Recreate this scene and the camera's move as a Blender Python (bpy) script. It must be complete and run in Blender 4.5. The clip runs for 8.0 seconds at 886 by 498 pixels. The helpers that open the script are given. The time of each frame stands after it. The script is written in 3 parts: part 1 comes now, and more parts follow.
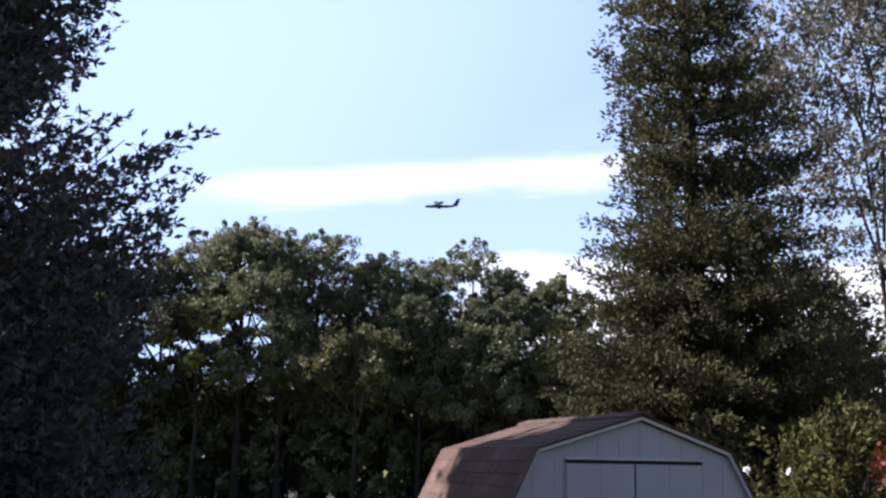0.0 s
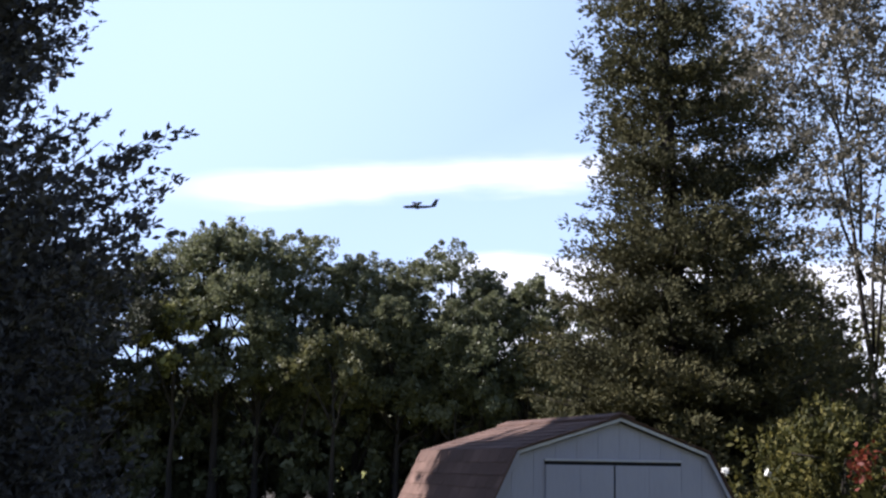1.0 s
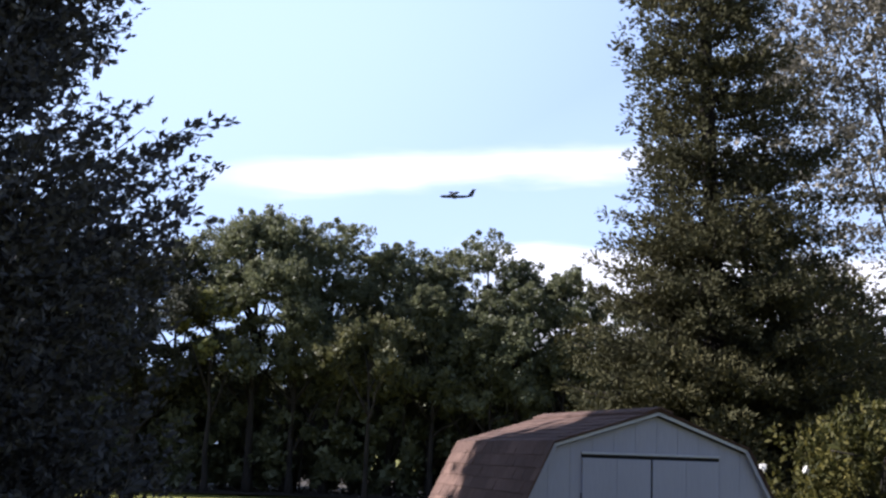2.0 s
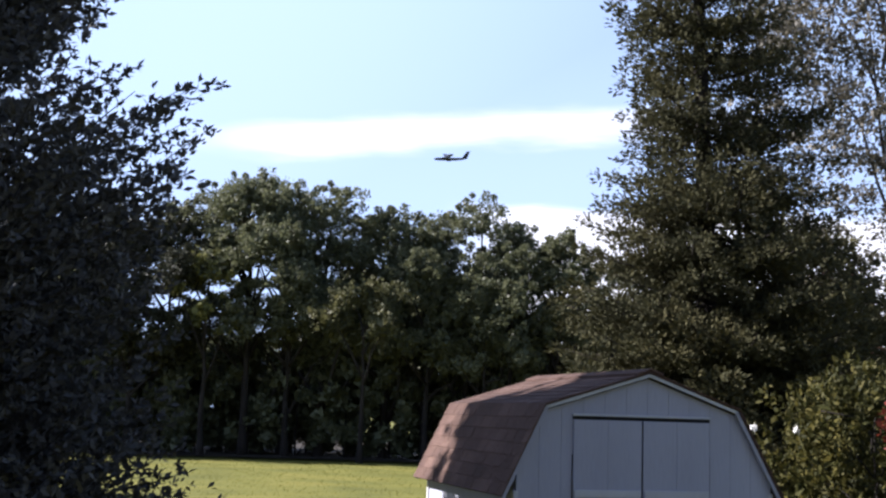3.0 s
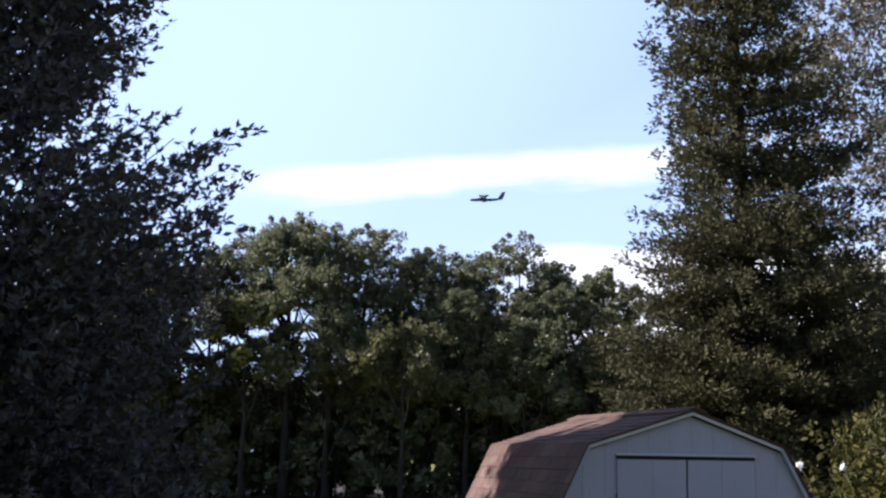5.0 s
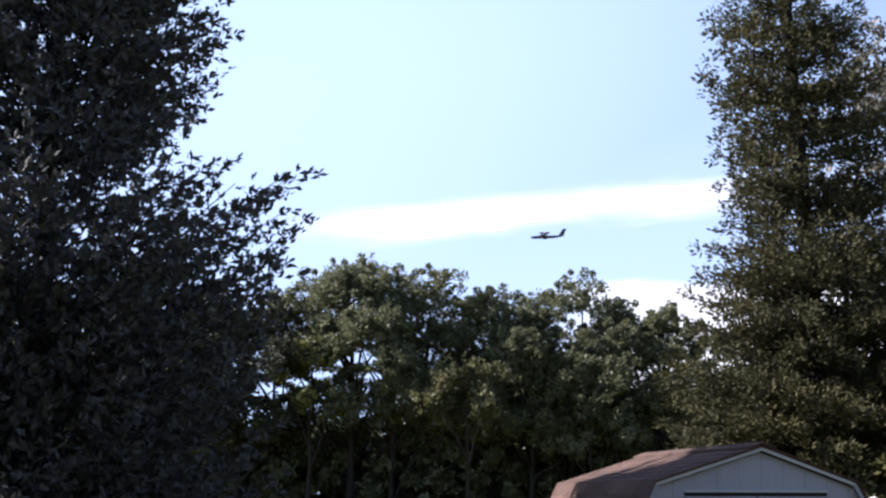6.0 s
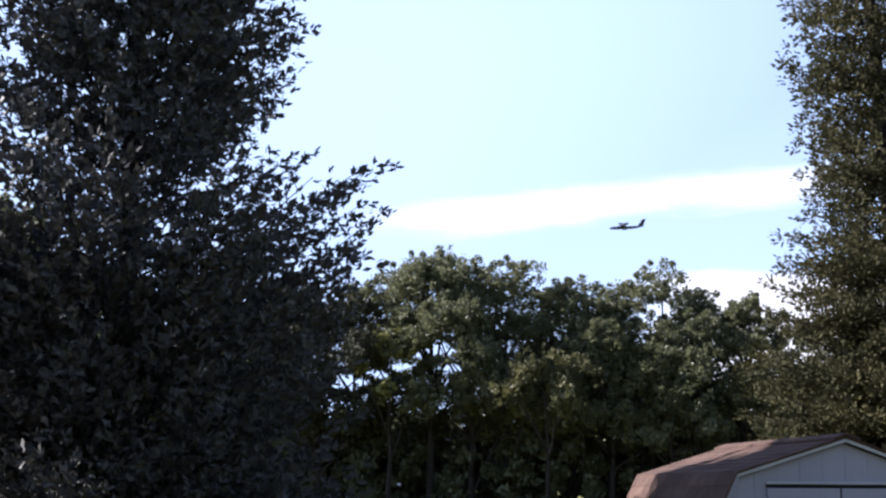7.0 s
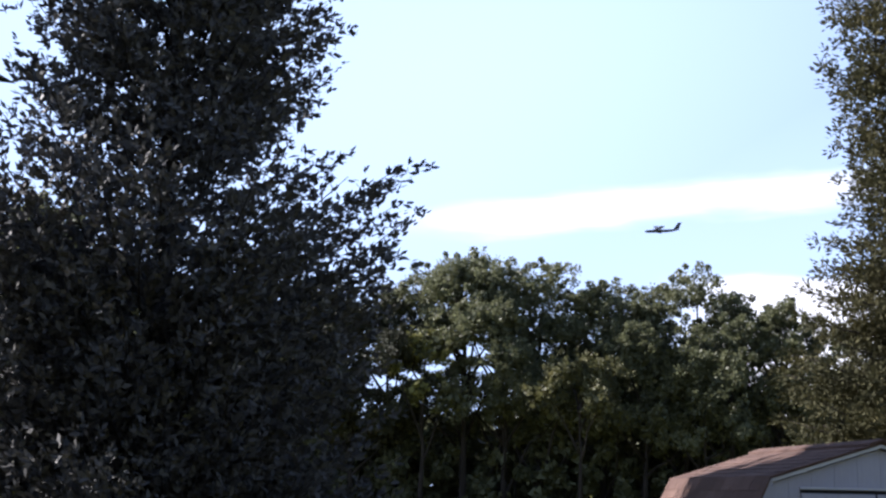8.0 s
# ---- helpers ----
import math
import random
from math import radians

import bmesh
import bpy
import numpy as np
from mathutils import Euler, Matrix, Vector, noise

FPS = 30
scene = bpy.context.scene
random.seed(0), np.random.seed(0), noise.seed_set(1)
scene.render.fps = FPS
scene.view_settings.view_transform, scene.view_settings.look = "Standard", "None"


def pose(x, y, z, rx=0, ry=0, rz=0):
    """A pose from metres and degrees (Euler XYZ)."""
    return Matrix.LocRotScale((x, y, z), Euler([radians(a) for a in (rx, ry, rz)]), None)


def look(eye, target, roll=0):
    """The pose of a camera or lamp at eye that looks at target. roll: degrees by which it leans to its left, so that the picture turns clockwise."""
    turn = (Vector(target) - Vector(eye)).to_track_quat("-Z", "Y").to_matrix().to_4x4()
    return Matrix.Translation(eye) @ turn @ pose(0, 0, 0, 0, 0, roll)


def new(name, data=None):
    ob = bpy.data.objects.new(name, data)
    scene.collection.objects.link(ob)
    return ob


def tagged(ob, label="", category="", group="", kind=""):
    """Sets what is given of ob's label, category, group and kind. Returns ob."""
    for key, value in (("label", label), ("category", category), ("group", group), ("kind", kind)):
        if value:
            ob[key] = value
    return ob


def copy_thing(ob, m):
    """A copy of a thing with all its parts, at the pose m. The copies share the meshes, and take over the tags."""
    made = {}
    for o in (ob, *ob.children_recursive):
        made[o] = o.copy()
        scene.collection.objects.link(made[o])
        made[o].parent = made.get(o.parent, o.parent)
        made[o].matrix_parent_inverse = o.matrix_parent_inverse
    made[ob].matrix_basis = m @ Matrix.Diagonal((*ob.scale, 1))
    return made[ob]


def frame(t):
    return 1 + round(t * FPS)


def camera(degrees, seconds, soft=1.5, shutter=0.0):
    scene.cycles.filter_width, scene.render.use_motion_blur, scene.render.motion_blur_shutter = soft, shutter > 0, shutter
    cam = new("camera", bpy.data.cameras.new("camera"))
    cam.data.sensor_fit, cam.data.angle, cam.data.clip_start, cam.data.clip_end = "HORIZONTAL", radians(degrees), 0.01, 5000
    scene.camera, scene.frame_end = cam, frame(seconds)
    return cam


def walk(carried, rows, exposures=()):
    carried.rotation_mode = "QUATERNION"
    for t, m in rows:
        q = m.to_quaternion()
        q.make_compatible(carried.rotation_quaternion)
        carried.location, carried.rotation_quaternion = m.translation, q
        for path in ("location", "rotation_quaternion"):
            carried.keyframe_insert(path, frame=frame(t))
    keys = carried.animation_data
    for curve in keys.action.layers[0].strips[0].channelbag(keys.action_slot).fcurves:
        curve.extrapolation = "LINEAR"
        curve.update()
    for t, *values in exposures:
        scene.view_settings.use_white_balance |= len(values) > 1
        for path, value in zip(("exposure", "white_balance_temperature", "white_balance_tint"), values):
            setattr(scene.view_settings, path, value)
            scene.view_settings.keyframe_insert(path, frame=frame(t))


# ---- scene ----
FOV = 38.4
cam = camera(FOV, 8.0, soft=2.4)
EYE = Vector((0.0, 0.0, 1.92))
# seconds, shift of the handheld camera x y z (m), turn to the right, tilt up, lean (degrees)
PATH = [
    (0.0, 0.019, -0.019, -0.019, 0.054, 9.564, 1.026),
    (0.1, 0.015, -0.014, -0.016, -0.199, 9.595, 1.010),
    (0.2, 0.010, -0.010, -0.013, -0.252, 9.830, 0.994),
    (0.3, 0.006, -0.005, -0.011, -0.850, 9.958, 0.978),
    (0.4, 0.001, -0.001, -0.008, -0.162, 9.797, 0.962),
    (0.5, -0.003, 0.004, -0.005, -0.439, 9.803, 0.946),
    (0.6, -0.001, 0.002, -0.006, -0.316, 9.731, 0.937),
    (0.7, 0.000, 0.000, -0.007, 0.629, 9.490, 0.928),
    (0.8, 0.002, -0.002, -0.007, 0.778, 9.594, 0.919),
    (0.9, 0.003, -0.004, -0.008, 0.778, 9.596, 0.910),
    (1.0, 0.005, -0.006, -0.009, 1.053, 9.601, 0.901),
    (1.1, 0.001, -0.004, -0.007, 0.679, 9.870, 1.051),
    (1.2, -0.002, -0.002, -0.006, 0.578, 9.839, 1.202),
    (1.3, -0.006, 0.000, -0.004, 0.478, 9.807, 1.352),
    (1.4, -0.009, 0.002, -0.003, 0.103, 9.819, 1.503),
    (1.5, -0.013, 0.004, -0.001, -0.087, 9.881, 1.653),
    (1.6, -0.015, 0.007, 0.000, -0.301, 9.443, 1.816),
    (1.7, -0.017, 0.010, 0.001, -0.645, 9.519, 1.979),
    (2.8, -0.023, 0.006, 0.006, 0.159, 7.233, 1.630),
    (2.9, -0.009, 0.004, 0.007, 0.322, 7.275, 1.655),
    (3.0, 0.006, 0.001, 0.008, -0.290, 7.426, 1.681),
    (3.1, 0.002, 0.002, 0.009, 0.079, 7.283, 1.551),
    (3.2, -0.001, 0.003, 0.010, 0.022, 7.334, 1.422),
    (3.3, -0.005, 0.005, 0.011, 0.165, 7.313, 1.292),
    (3.4, -0.008, 0.006, 0.012, 0.333, 7.317, 1.163),
    (3.5, -0.012, 0.007, 0.013, -0.310, 7.544, 1.033),
    (3.6, -0.012, 0.008, 0.012, -0.303, 7.766, 0.946),
    (3.7, -0.013, 0.008, 0.010, -0.730, 7.963, 0.859),
    (3.8, -0.013, 0.009, 0.009, -1.106, 7.958, 0.771),
    (3.9, -0.014, 0.009, 0.007, -1.035, 8.059, 0.684),
    (4.0, -0.014, 0.010, 0.006, -1.678, 8.257, 0.597),
    (4.1, -0.011, 0.008, 0.007, -1.164, 8.253, 0.600),
    (4.2, -0.007, 0.007, 0.008, -1.731, 8.548, 0.602),
    (4.3, -0.004, 0.005, 0.010, -1.608, 8.769, 0.605),
    (4.4, -0.000, 0.004, 0.011, -1.928, 8.988, 0.607),
    (4.5, 0.003, 0.002, 0.012, -2.385, 9.145, 0.610),
    (4.6, -0.003, 0.003, 0.010, -2.910, 9.220, 0.781),
    (4.7, -0.010, 0.005, 0.008, -1.980, 9.206, 0.952),
    (5.8, 0.001, 0.004, -0.000, -3.413, 10.796, 0.260),
    (5.9, 0.002, 0.004, -0.001, -5.339, 11.270, 0.197),
    (6.0, -0.002, 0.003, 0.004, -4.830, 10.963, 0.147),
    (6.1, -0.001, 0.004, 0.003, -5.115, 11.113, 0.176),
    (6.2, 0.000, 0.004, 0.003, -5.113, 11.119, 0.206),
    (6.3, 0.002, 0.005, 0.002, -5.111, 11.125, 0.235),
    (6.4, 0.003, 0.005, 0.002, -5.110, 11.131, 0.265),
    (6.5, 0.004, 0.006, 0.001, -5.028, 11.093, 0.294),
    (6.6, 0.006, 0.003, 0.000, -5.105, 11.137, 0.300),
    (6.7, 0.008, 0.000, -0.001, -5.101, 11.136, 0.307),
    (6.8, 0.011, -0.002, -0.001, -7.078, 10.644, 0.313),
    (6.9, 0.013, -0.005, -0.002, -7.780, 10.610, 0.320),
    (7.0, 0.015, -0.008, -0.003, -8.420, 10.588, 0.326),
    (7.1, 0.016, -0.010, -0.004, -9.288, 10.599, 0.347),
    (7.2, 0.018, -0.011, -0.005, -9.597, 10.623, 0.368),
    (7.3, 0.019, -0.013, -0.007, -10.481, 10.671, 0.390),
    (7.4, 0.021, -0.014, -0.008, -10.473, 10.363, 0.411),
    (7.5, 0.022, -0.016, -0.009, -10.255, 10.197, 0.432),
    (7.6, 0.021, -0.015, -0.010, -10.334, 10.153, 0.576),
    (7.8, 0.019, -0.014, -0.012, -9.700, 9.997, 0.865),
    (8.0, 0.017, -0.013, -0.014, -9.996, 10.638, 1.154),
]
rows = []
for t, dx, dy, dz, yaw, tilt, lean in PATH:
    eye = EYE + Vector((dx, dy, dz))
    a, e = radians(yaw), radians(tilt)
    way = Vector((math.sin(a) * math.cos(e), math.cos(a) * math.cos(e), math.sin(e)))
    rows.append((t, look(eye, eye + way * 10, lean)))
walk(cam, rows, exposures=[(0.0, 1.52, 5800, 20), (4.5, 1.53, 5800, 20), (6.0, 1.57, 5800, 20), (7.5, 1.66, 5800, 20), (8.0, 1.66, 5800, 20)])

# ---- sky and sun ----
SUN_AZ, SUN_EL = radians(-79), radians(34)
world = bpy.data.worlds.new("world")
scene.world = world
world.use_nodes = True
wn, wl = world.node_tree.nodes, world.node_tree.links
wn.clear()


def wmath(op, a, b=None, c=None, clamp=False):
    n = wn.new("ShaderNodeMath")
    n.operation, n.use_clamp = op, clamp
    for i, v in enumerate((a, b, c)):
        if v is None:
            continue
        if isinstance(v, (int, float)):
            n.inputs[i].default_value = v
        else:
            wl.new(v, n.inputs[i])
    return n.outputs[0]


def wramp(v, lo, hi):
    n = wn.new("ShaderNodeMapRange")
    n.interpolation_type = "SMOOTHSTEP"
    wl.new(v, n.inputs[0])
    n.inputs[1].default_value, n.inputs[2].default_value = lo, hi
    return n.outputs[0]


sky = wn.new("ShaderNodeTexSky")
sky.sky_type, sky.sun_disc = "NISHITA", False
sky.sun_elevation, sky.sun_rotation = SUN_EL, SUN_AZ
sky.air_density, sky.dust_density, sky.ozone_density = 1.0, 1.2, 1.0
coord = wn.new("ShaderNodeTexCoord")
sep = wn.new("ShaderNodeSeparateXYZ")
wl.new(coord.outputs["Generated"], sep.inputs[0])
sx, sy, sz = sep.outputs
ahead = wmath("MAXIMUM", sy, 0.05)
u = wmath("DIVIDE", sx, ahead)
v = wmath("DIVIDE", sz, ahead)
wisp = wn.new("ShaderNodeTexNoise")
wisp.inputs["Scale"].default_value, wisp.inputs["Detail"].default_value = 9.0, 6.0
stretch = wn.new("ShaderNodeMapping")
stretch.inputs["Scale"].default_value = (1.0, 1.0, 5.0)
wl.new(coord.outputs["Generated"], stretch.inputs[0])
wl.new(stretch.outputs[0], wisp.inputs[0])
ragged = wmath("MULTIPLY", wmath("SUBTRACT", wisp.outputs[0], 0.5), 0.028)
# the old trail: a long thin streak of cirrus that climbs to the right
mid = wmath("MULTIPLY_ADD", u, 0.064, 0.2262)
off = wmath("ABSOLUTE", wmath("ADD", wmath("SUBTRACT", v, mid), ragged))
band = wmath("SUBTRACT", 1.0, wramp(off, 0.003, 0.020))
ends = wmath("MULTIPLY", wramp(u, -0.235, -0.12), wmath("SUBTRACT", 1.0, wramp(u, 0.10, 0.30)))
fade = wmath("MULTIPLY", band, wmath("MULTIPLY", ends, wramp(sy, 0.2, 0.5)))
streak = wmath("MULTIPLY", fade, wmath("MULTIPLY_ADD", wisp.outputs[0], 1.3, 0.22), clamp=True)
# a low bank of white cloud over the woods
low = wmath("SUBTRACT", 1.0, wramp(wmath("ADD", v, ragged), 0.158, 0.172))
bank = wmath("MULTIPLY", low, wramp(wmath("ADD", u, wmath("MULTIPLY", ragged, 2.0)), -0.015, 0.065), clamp=True)
bank = wmath("MULTIPLY", bank, wramp(sy, 0.2, 0.5), clamp=True)
# bright haze on the sun's side of the sky
toward = wmath("ADD", wmath("MULTIPLY", sx, math.sin(SUN_AZ) * math.cos(SUN_EL)),
               wmath("ADD", wmath("MULTIPLY", sy, math.cos(SUN_AZ) * math.cos(SUN_EL)), wmath("MULTIPLY", sz, math.sin(SUN_EL))))
haze = wmath("MULTIPLY", wramp(toward, -0.2, 0.5), wmath("MULTIPLY", wramp(sz, -0.25, 0.05), wmath("SUBTRACT", 1.0, wramp(sz, 0.30, 0.85))))


def wmix(fac, a, b):
    m = wn.new("ShaderNodeMix")
    m.data_type = "RGBA"
    wl.new(fac, m.inputs[0])
    wl.new(a, m.inputs[6])
    m.inputs[7].default_value = b
    return m.outputs[2]


low_haze = wmath("MULTIPLY", wmath("SUBTRACT", 1.0, wramp(sz, 0.10, 0.66)), wmath("MULTIPLY_ADD", wramp(toward, -0.45, 0.1), 0.78, 0.10))
haze = wmath("MAXIMUM", haze, low_haze)
hazy = wmix(haze, sky.outputs[0], (5.4, 6.95, 9.4, 1))
cloudy = wmix(wmath("MAXIMUM", streak, bank), hazy, (9.6, 9.6, 9.6, 1))
back = wn.new("ShaderNodeBackground")
back.inputs[1].default_value = 0.05
wl.new(cloudy, back.inputs[0])
wout = wn.new("ShaderNodeOutputWorld")
wl.new(back.outputs[0], wout.inputs[0])

sun = new("sun", bpy.data.lights.new("sun", "SUN"))
sun.data.energy, sun.data.angle, sun.data.color = 5.0, radians(0.53), (1.0, 0.93, 0.80)
sun_from = Vector((math.sin(SUN_AZ) * math.cos(SUN_EL), math.cos(SUN_AZ) * math.cos(SUN_EL), math.sin(SUN_EL)))
sun.matrix_world = look(sun_from * 60, (0, 0, 0))


# ---- materials ----
def material(name, colours, scale=6.0, rough=0.7, bump=0.2, fine=60.0, island=0.0, translucent=0.0, spec=0.25, metal=0.0, stretch=(1, 1, 1)):
    """Two scales of noise over a ramp of colours, with a bump; island: how far single pieces differ."""
    m = bpy.data.materials.new(name)
    m.use_nodes = True
    n, l = m.node_tree.nodes, m.node_tree.links
    n.clear()
    tc, mp = n.new("ShaderNodeTexCoord"), n.new("ShaderNodeMapping")
    mp.inputs["Scale"].default_value = stretch
    l.new(tc.outputs["Object"], mp.inputs[0])
    big, small = n.new("ShaderNodeTexNoise"), n.new("ShaderNodeTexNoise")
    for node, s, d in ((big, scale, 4.0), (small, fine, 3.0)):
        node.inputs["Scale"].default_value, node.inputs["Detail"].default_value = s, d
        l.new(mp.outputs[0], node.inputs[0])
    add = n.new("ShaderNodeMath")
    add.operation = "MULTIPLY_ADD"
    add.inputs[1].default_value = 0.35
    l.new(small.outputs[0], add.inputs[0])
    l.new(big.outputs[0], add.inputs[2])
    value = add.outputs[0]
    if island:
        geo, isl = n.new("ShaderNodeNewGeometry"), n.new("ShaderNodeMath")
        isl.operation = "MULTIPLY_ADD"
        isl.inputs[1].default_value = island
        l.new(geo.outputs["Random Per Island"], isl.inputs[0])
        l.new(value, isl.inputs[2])
        value = isl.outputs[0]
    ramp = n.new("ShaderNodeValToRGB")
    span = n.new("ShaderNodeMapRange")
    span.inputs[1].default_value, span.inputs[2].default_value = 0.42, 0.92 + island
    l.new(value, span.inputs[0])
    l.new(span.outputs[0], ramp.inputs[0])
    e = ramp.color_ramp.elements
    while len(e) < len(colours):
        e.new(0.5)
    for i, c in enumerate(colours):
        e[i].position, e[i].color = i / max(1, len(colours) - 1), (*c, 1)
    p = n.new("ShaderNodeBsdfPrincipled")
    p.inputs["Roughness"].default_value, p.inputs["Metallic"].default_value = rough, metal
    p.inputs["Specular IOR Level"].default_value = spec
    l.new(ramp.outputs[0], p.inputs["Base Color"])
    if bump:
        b = n.new("ShaderNodeBump")
        b.inputs["Strength"].default_value, b.inputs["Distance"].default_value = bump, 0.02
        l.new(small.outputs[0], b.inputs["Height"])
        l.new(b.outputs[0], p.inputs["Normal"])
    out = n.new("ShaderNodeOutputMaterial")
    last = p.outputs[0]
    if translucent:
        tr, mx = n.new("ShaderNodeBsdfTranslucent"), n.new("ShaderNodeMixShader")
        l.new(ramp.outputs[0], tr.inputs[0])
        mx.inputs[0].default_value = translucent
        l.new(last, mx.inputs[1])
        l.new(tr.outputs[0], mx.inputs[2])
        last = mx.outputs[0]
    l.new(last, out.inputs[0])
    return m


M_LAWN = material("lawn", [(0.070, 0.076, 0.011), (0.118, 0.118, 0.016), (0.165, 0.150, 0.025)], 0.35, 0.95, 0.25, 9.0)
M_GRASS = material("grass_blades", [(0.08, 0.088, 0.012), (0.125, 0.125, 0.017), (0.18, 0.16, 0.028)], 0.4, 0.8, 0, 9.0, island=0.3, translucent=0.5)
M_LITTER = material("shaded_leaf_litter", [(0.015, 0.012, 0.008), (0.03, 0.023, 0.014), (0.05, 0.038, 0.024)], 1.0, 0.95, 0.6, 14)
M_BARK = material("bark", [(0.011, 0.009, 0.008), (0.024, 0.020, 0.017), (0.046, 0.038, 0.033)], 5, 0.95, 0.8, 40, stretch=(1, 1, 0.2))
M_OAK = material("oak_leaves", [(0.053, 0.059, 0.030), (0.116, 0.124, 0.064), (0.195, 0.202, 0.110)], 0.5, 0.5, 0, 6, island=0.5, translucent=0.36, spec=0.3)
# oak leaf colours scaled down: the shade on these trees is in the colour
M_OAK_SHADE = material("shaded_oak_leaves", [(0.022, 0.024, 0.014), (0.042, 0.044, 0.026), (0.072, 0.072, 0.042)], 0.5, 0.6, 0, 6, island=0.4, translucent=0.1, spec=0.2)
M_OLIVE = material("olive_leaves", [(0.055, 0.058, 0.024), (0.105, 0.105, 0.046), (0.165, 0.152, 0.070)], 0.5, 0.6, 0, 6, island=0.5, translucent=0.28)
M_MAPLE = material("maple_leaves", [(0.09, 0.095, 0.028), (0.17, 0.17, 0.052), (0.25, 0.235, 0.078)], 0.5, 0.6, 0, 6, island=0.5, translucent=0.28)
M_SPRUCE = material("spruce_needles", [(0.028, 0.029, 0.017), (0.057, 0.056, 0.029), (0.104, 0.092, 0.042)], 0.6, 0.8, 0, 6, island=0.3, translucent=0.15, spec=0.08)
M_PINE = material("fir_needles", [(0.050, 0.049, 0.050), (0.092, 0.091, 0.088), (0.134, 0.130, 0.120)], 0.6, 0.65, 0, 6, island=0.5, translucent=0.05, spec=0.15)
M_LOCUST = material("locust_leaves", [(0.045, 0.042, 0.032), (0.092, 0.084, 0.062), (0.15, 0.134, 0.10)], 0.5, 0.5, 0, 6, island=0.5, translucent=0.25)
M_COPPER = material("copper_leaves", [(0.03, 0.012, 0.012), (0.07, 0.03, 0.022), (0.12, 0.07, 0.04)], 0.5, 0.5, 0, 6, island=0.5, translucent=0.25)
M_BUSH = material("bush_leaves", [(0.014, 0.018, 0.006), (0.050, 0.050, 0.014), (0.165, 0.138, 0.036)], 1.2, 0.65, 0, 10, island=0.6, translucent=0.25, spec=0.12)
M_RED = material("red_leaves", [(0.07, 0.014, 0.010), (0.13, 0.026, 0.015), (0.18, 0.05, 0.02)], 2, 0.6, 0, 10, island=0.5, translucent=0.3)
# white paint made darker and bluer: its blue-sky shade is in the colour
M_SIDING = material("shaded_white_siding", [(0.33, 0.335, 0.405), (0.37, 0.375, 0.45), (0.42, 0.425, 0.50)], 1.6, 0.6, 0.12, 45, stretch=(1, 1, 0.15))
M_TRIM = material("white_trim", [(0.44, 0.445, 0.47), (0.50, 0.505, 0.53), (0.55, 0.555, 0.57)], 3.0, 0.5, 0.1, 50, stretch=(1, 1, 0.4))
M_BLOCK_WALL = material("block_wall_siding", [(0.20, 0.19, 0.17), (0.26, 0.25, 0.23)], 1.5, 0.7, 0.2, 40)
M_SPOT = material("white_spot", [(0.70, 0.69, 0.66), (0.80, 0.79, 0.76)], 8, 0.6, 0, 40, translucent=0.2)
M_GAP = material("dark_gap", [(0.012, 0.012, 0.014), (0.02, 0.02, 0.022)], 6, 0.9, 0)
M_ROOF = material("brown_shingle", [(0.062, 0.037, 0.030), (0.105, 0.064, 0.050), (0.17, 0.107, 0.084)], 1.5, 0.95, 0.6, 120, island=0.35)
M_METAL = material("black_iron", [(0.02, 0.02, 0.02), (0.05, 0.045, 0.04)], 8, 0.5, 0.1, 80, metal=0.8)
M_PLANE = material("grey_aircraft_paint", [(0.024, 0.026, 0.045), (0.036, 0.04, 0.062)], 0.3, 0.5, 0, 3)


# ---- building helpers ----
def mesh_from(name, verts, faces, mat, smooth=False):
    me = bpy.data.meshes.new(name)
    me.from_pydata(verts, [], faces)
    me.materials.append(mat)
    if smooth:
        me.shade_smooth()
    return me


def quads(name, q, mat):
    """A mesh of loose four-cornered leaves; q has the shape (n, 4, 3)."""
    n = len(q)
    me = bpy.data.meshes.new(name)
    me.vertices.add(4 * n)
    me.vertices.foreach_set("co", np.ascontiguousarray(q, dtype=np.float32).ravel())
    me.loops.add(4 * n)
    me.loops.foreach_set("vertex_index", np.arange(4 * n, dtype=np.int32))
    me.polygons.add(n)
    me.polygons.foreach_set("loop_start", np.arange(0, 4 * n, 4, dtype=np.int32))
    me.update(calc_edges=True)
    me.materials.append(mat)
    return me


def child(name, data, parent, label="", kind=""):
    ob = new(name, data)
    ob.parent = parent
    return tagged(ob, label, kind=kind)


def part(name, bm, mat, parent, label=""):
    me = bpy.data.meshes.new(name)
    bmesh.ops.recalc_face_normals(bm, faces=bm.faces)
    bm.to_mesh(me)
    bm.free()
    me.materials.append(mat)
    return child(name, me, parent, label)


def box(x0, x1, y0, y1, z0, z1, bevel=0.004):
    bm = bmesh.new()
    bmesh.ops.create_cube(bm, size=1)
    for w in bm.verts:
        w.co = Vector(((x0 + x1) / 2 + w.co.x * (x1 - x0), (y0 + y1) / 2 + w.co.y * (y1 - y0), (z0 + z1) / 2 + w.co.z * (z1 - z0)))
    if bevel:
        bmesh.ops.bevel(bm, geom=bm.edges[:], offset=bevel, segments=1, affect="EDGES")
    return bm


def prism(outline, y0, y1):
    """An outline in x and z, drawn out from y0 to y1."""
    bm = bmesh.new()
    a = [bm.verts.new((x, y0, z)) for x, z in outline]
    b = [bm.verts.new((x, y1, z)) for x, z in outline]
    bm.faces.new(a)
    bm.faces.new(b[::-1])
    for i in range(len(a)):
        j = (i + 1) % len(a)
        bm.faces.new((a[j], a[i], b[i], b[j]))
    return bm


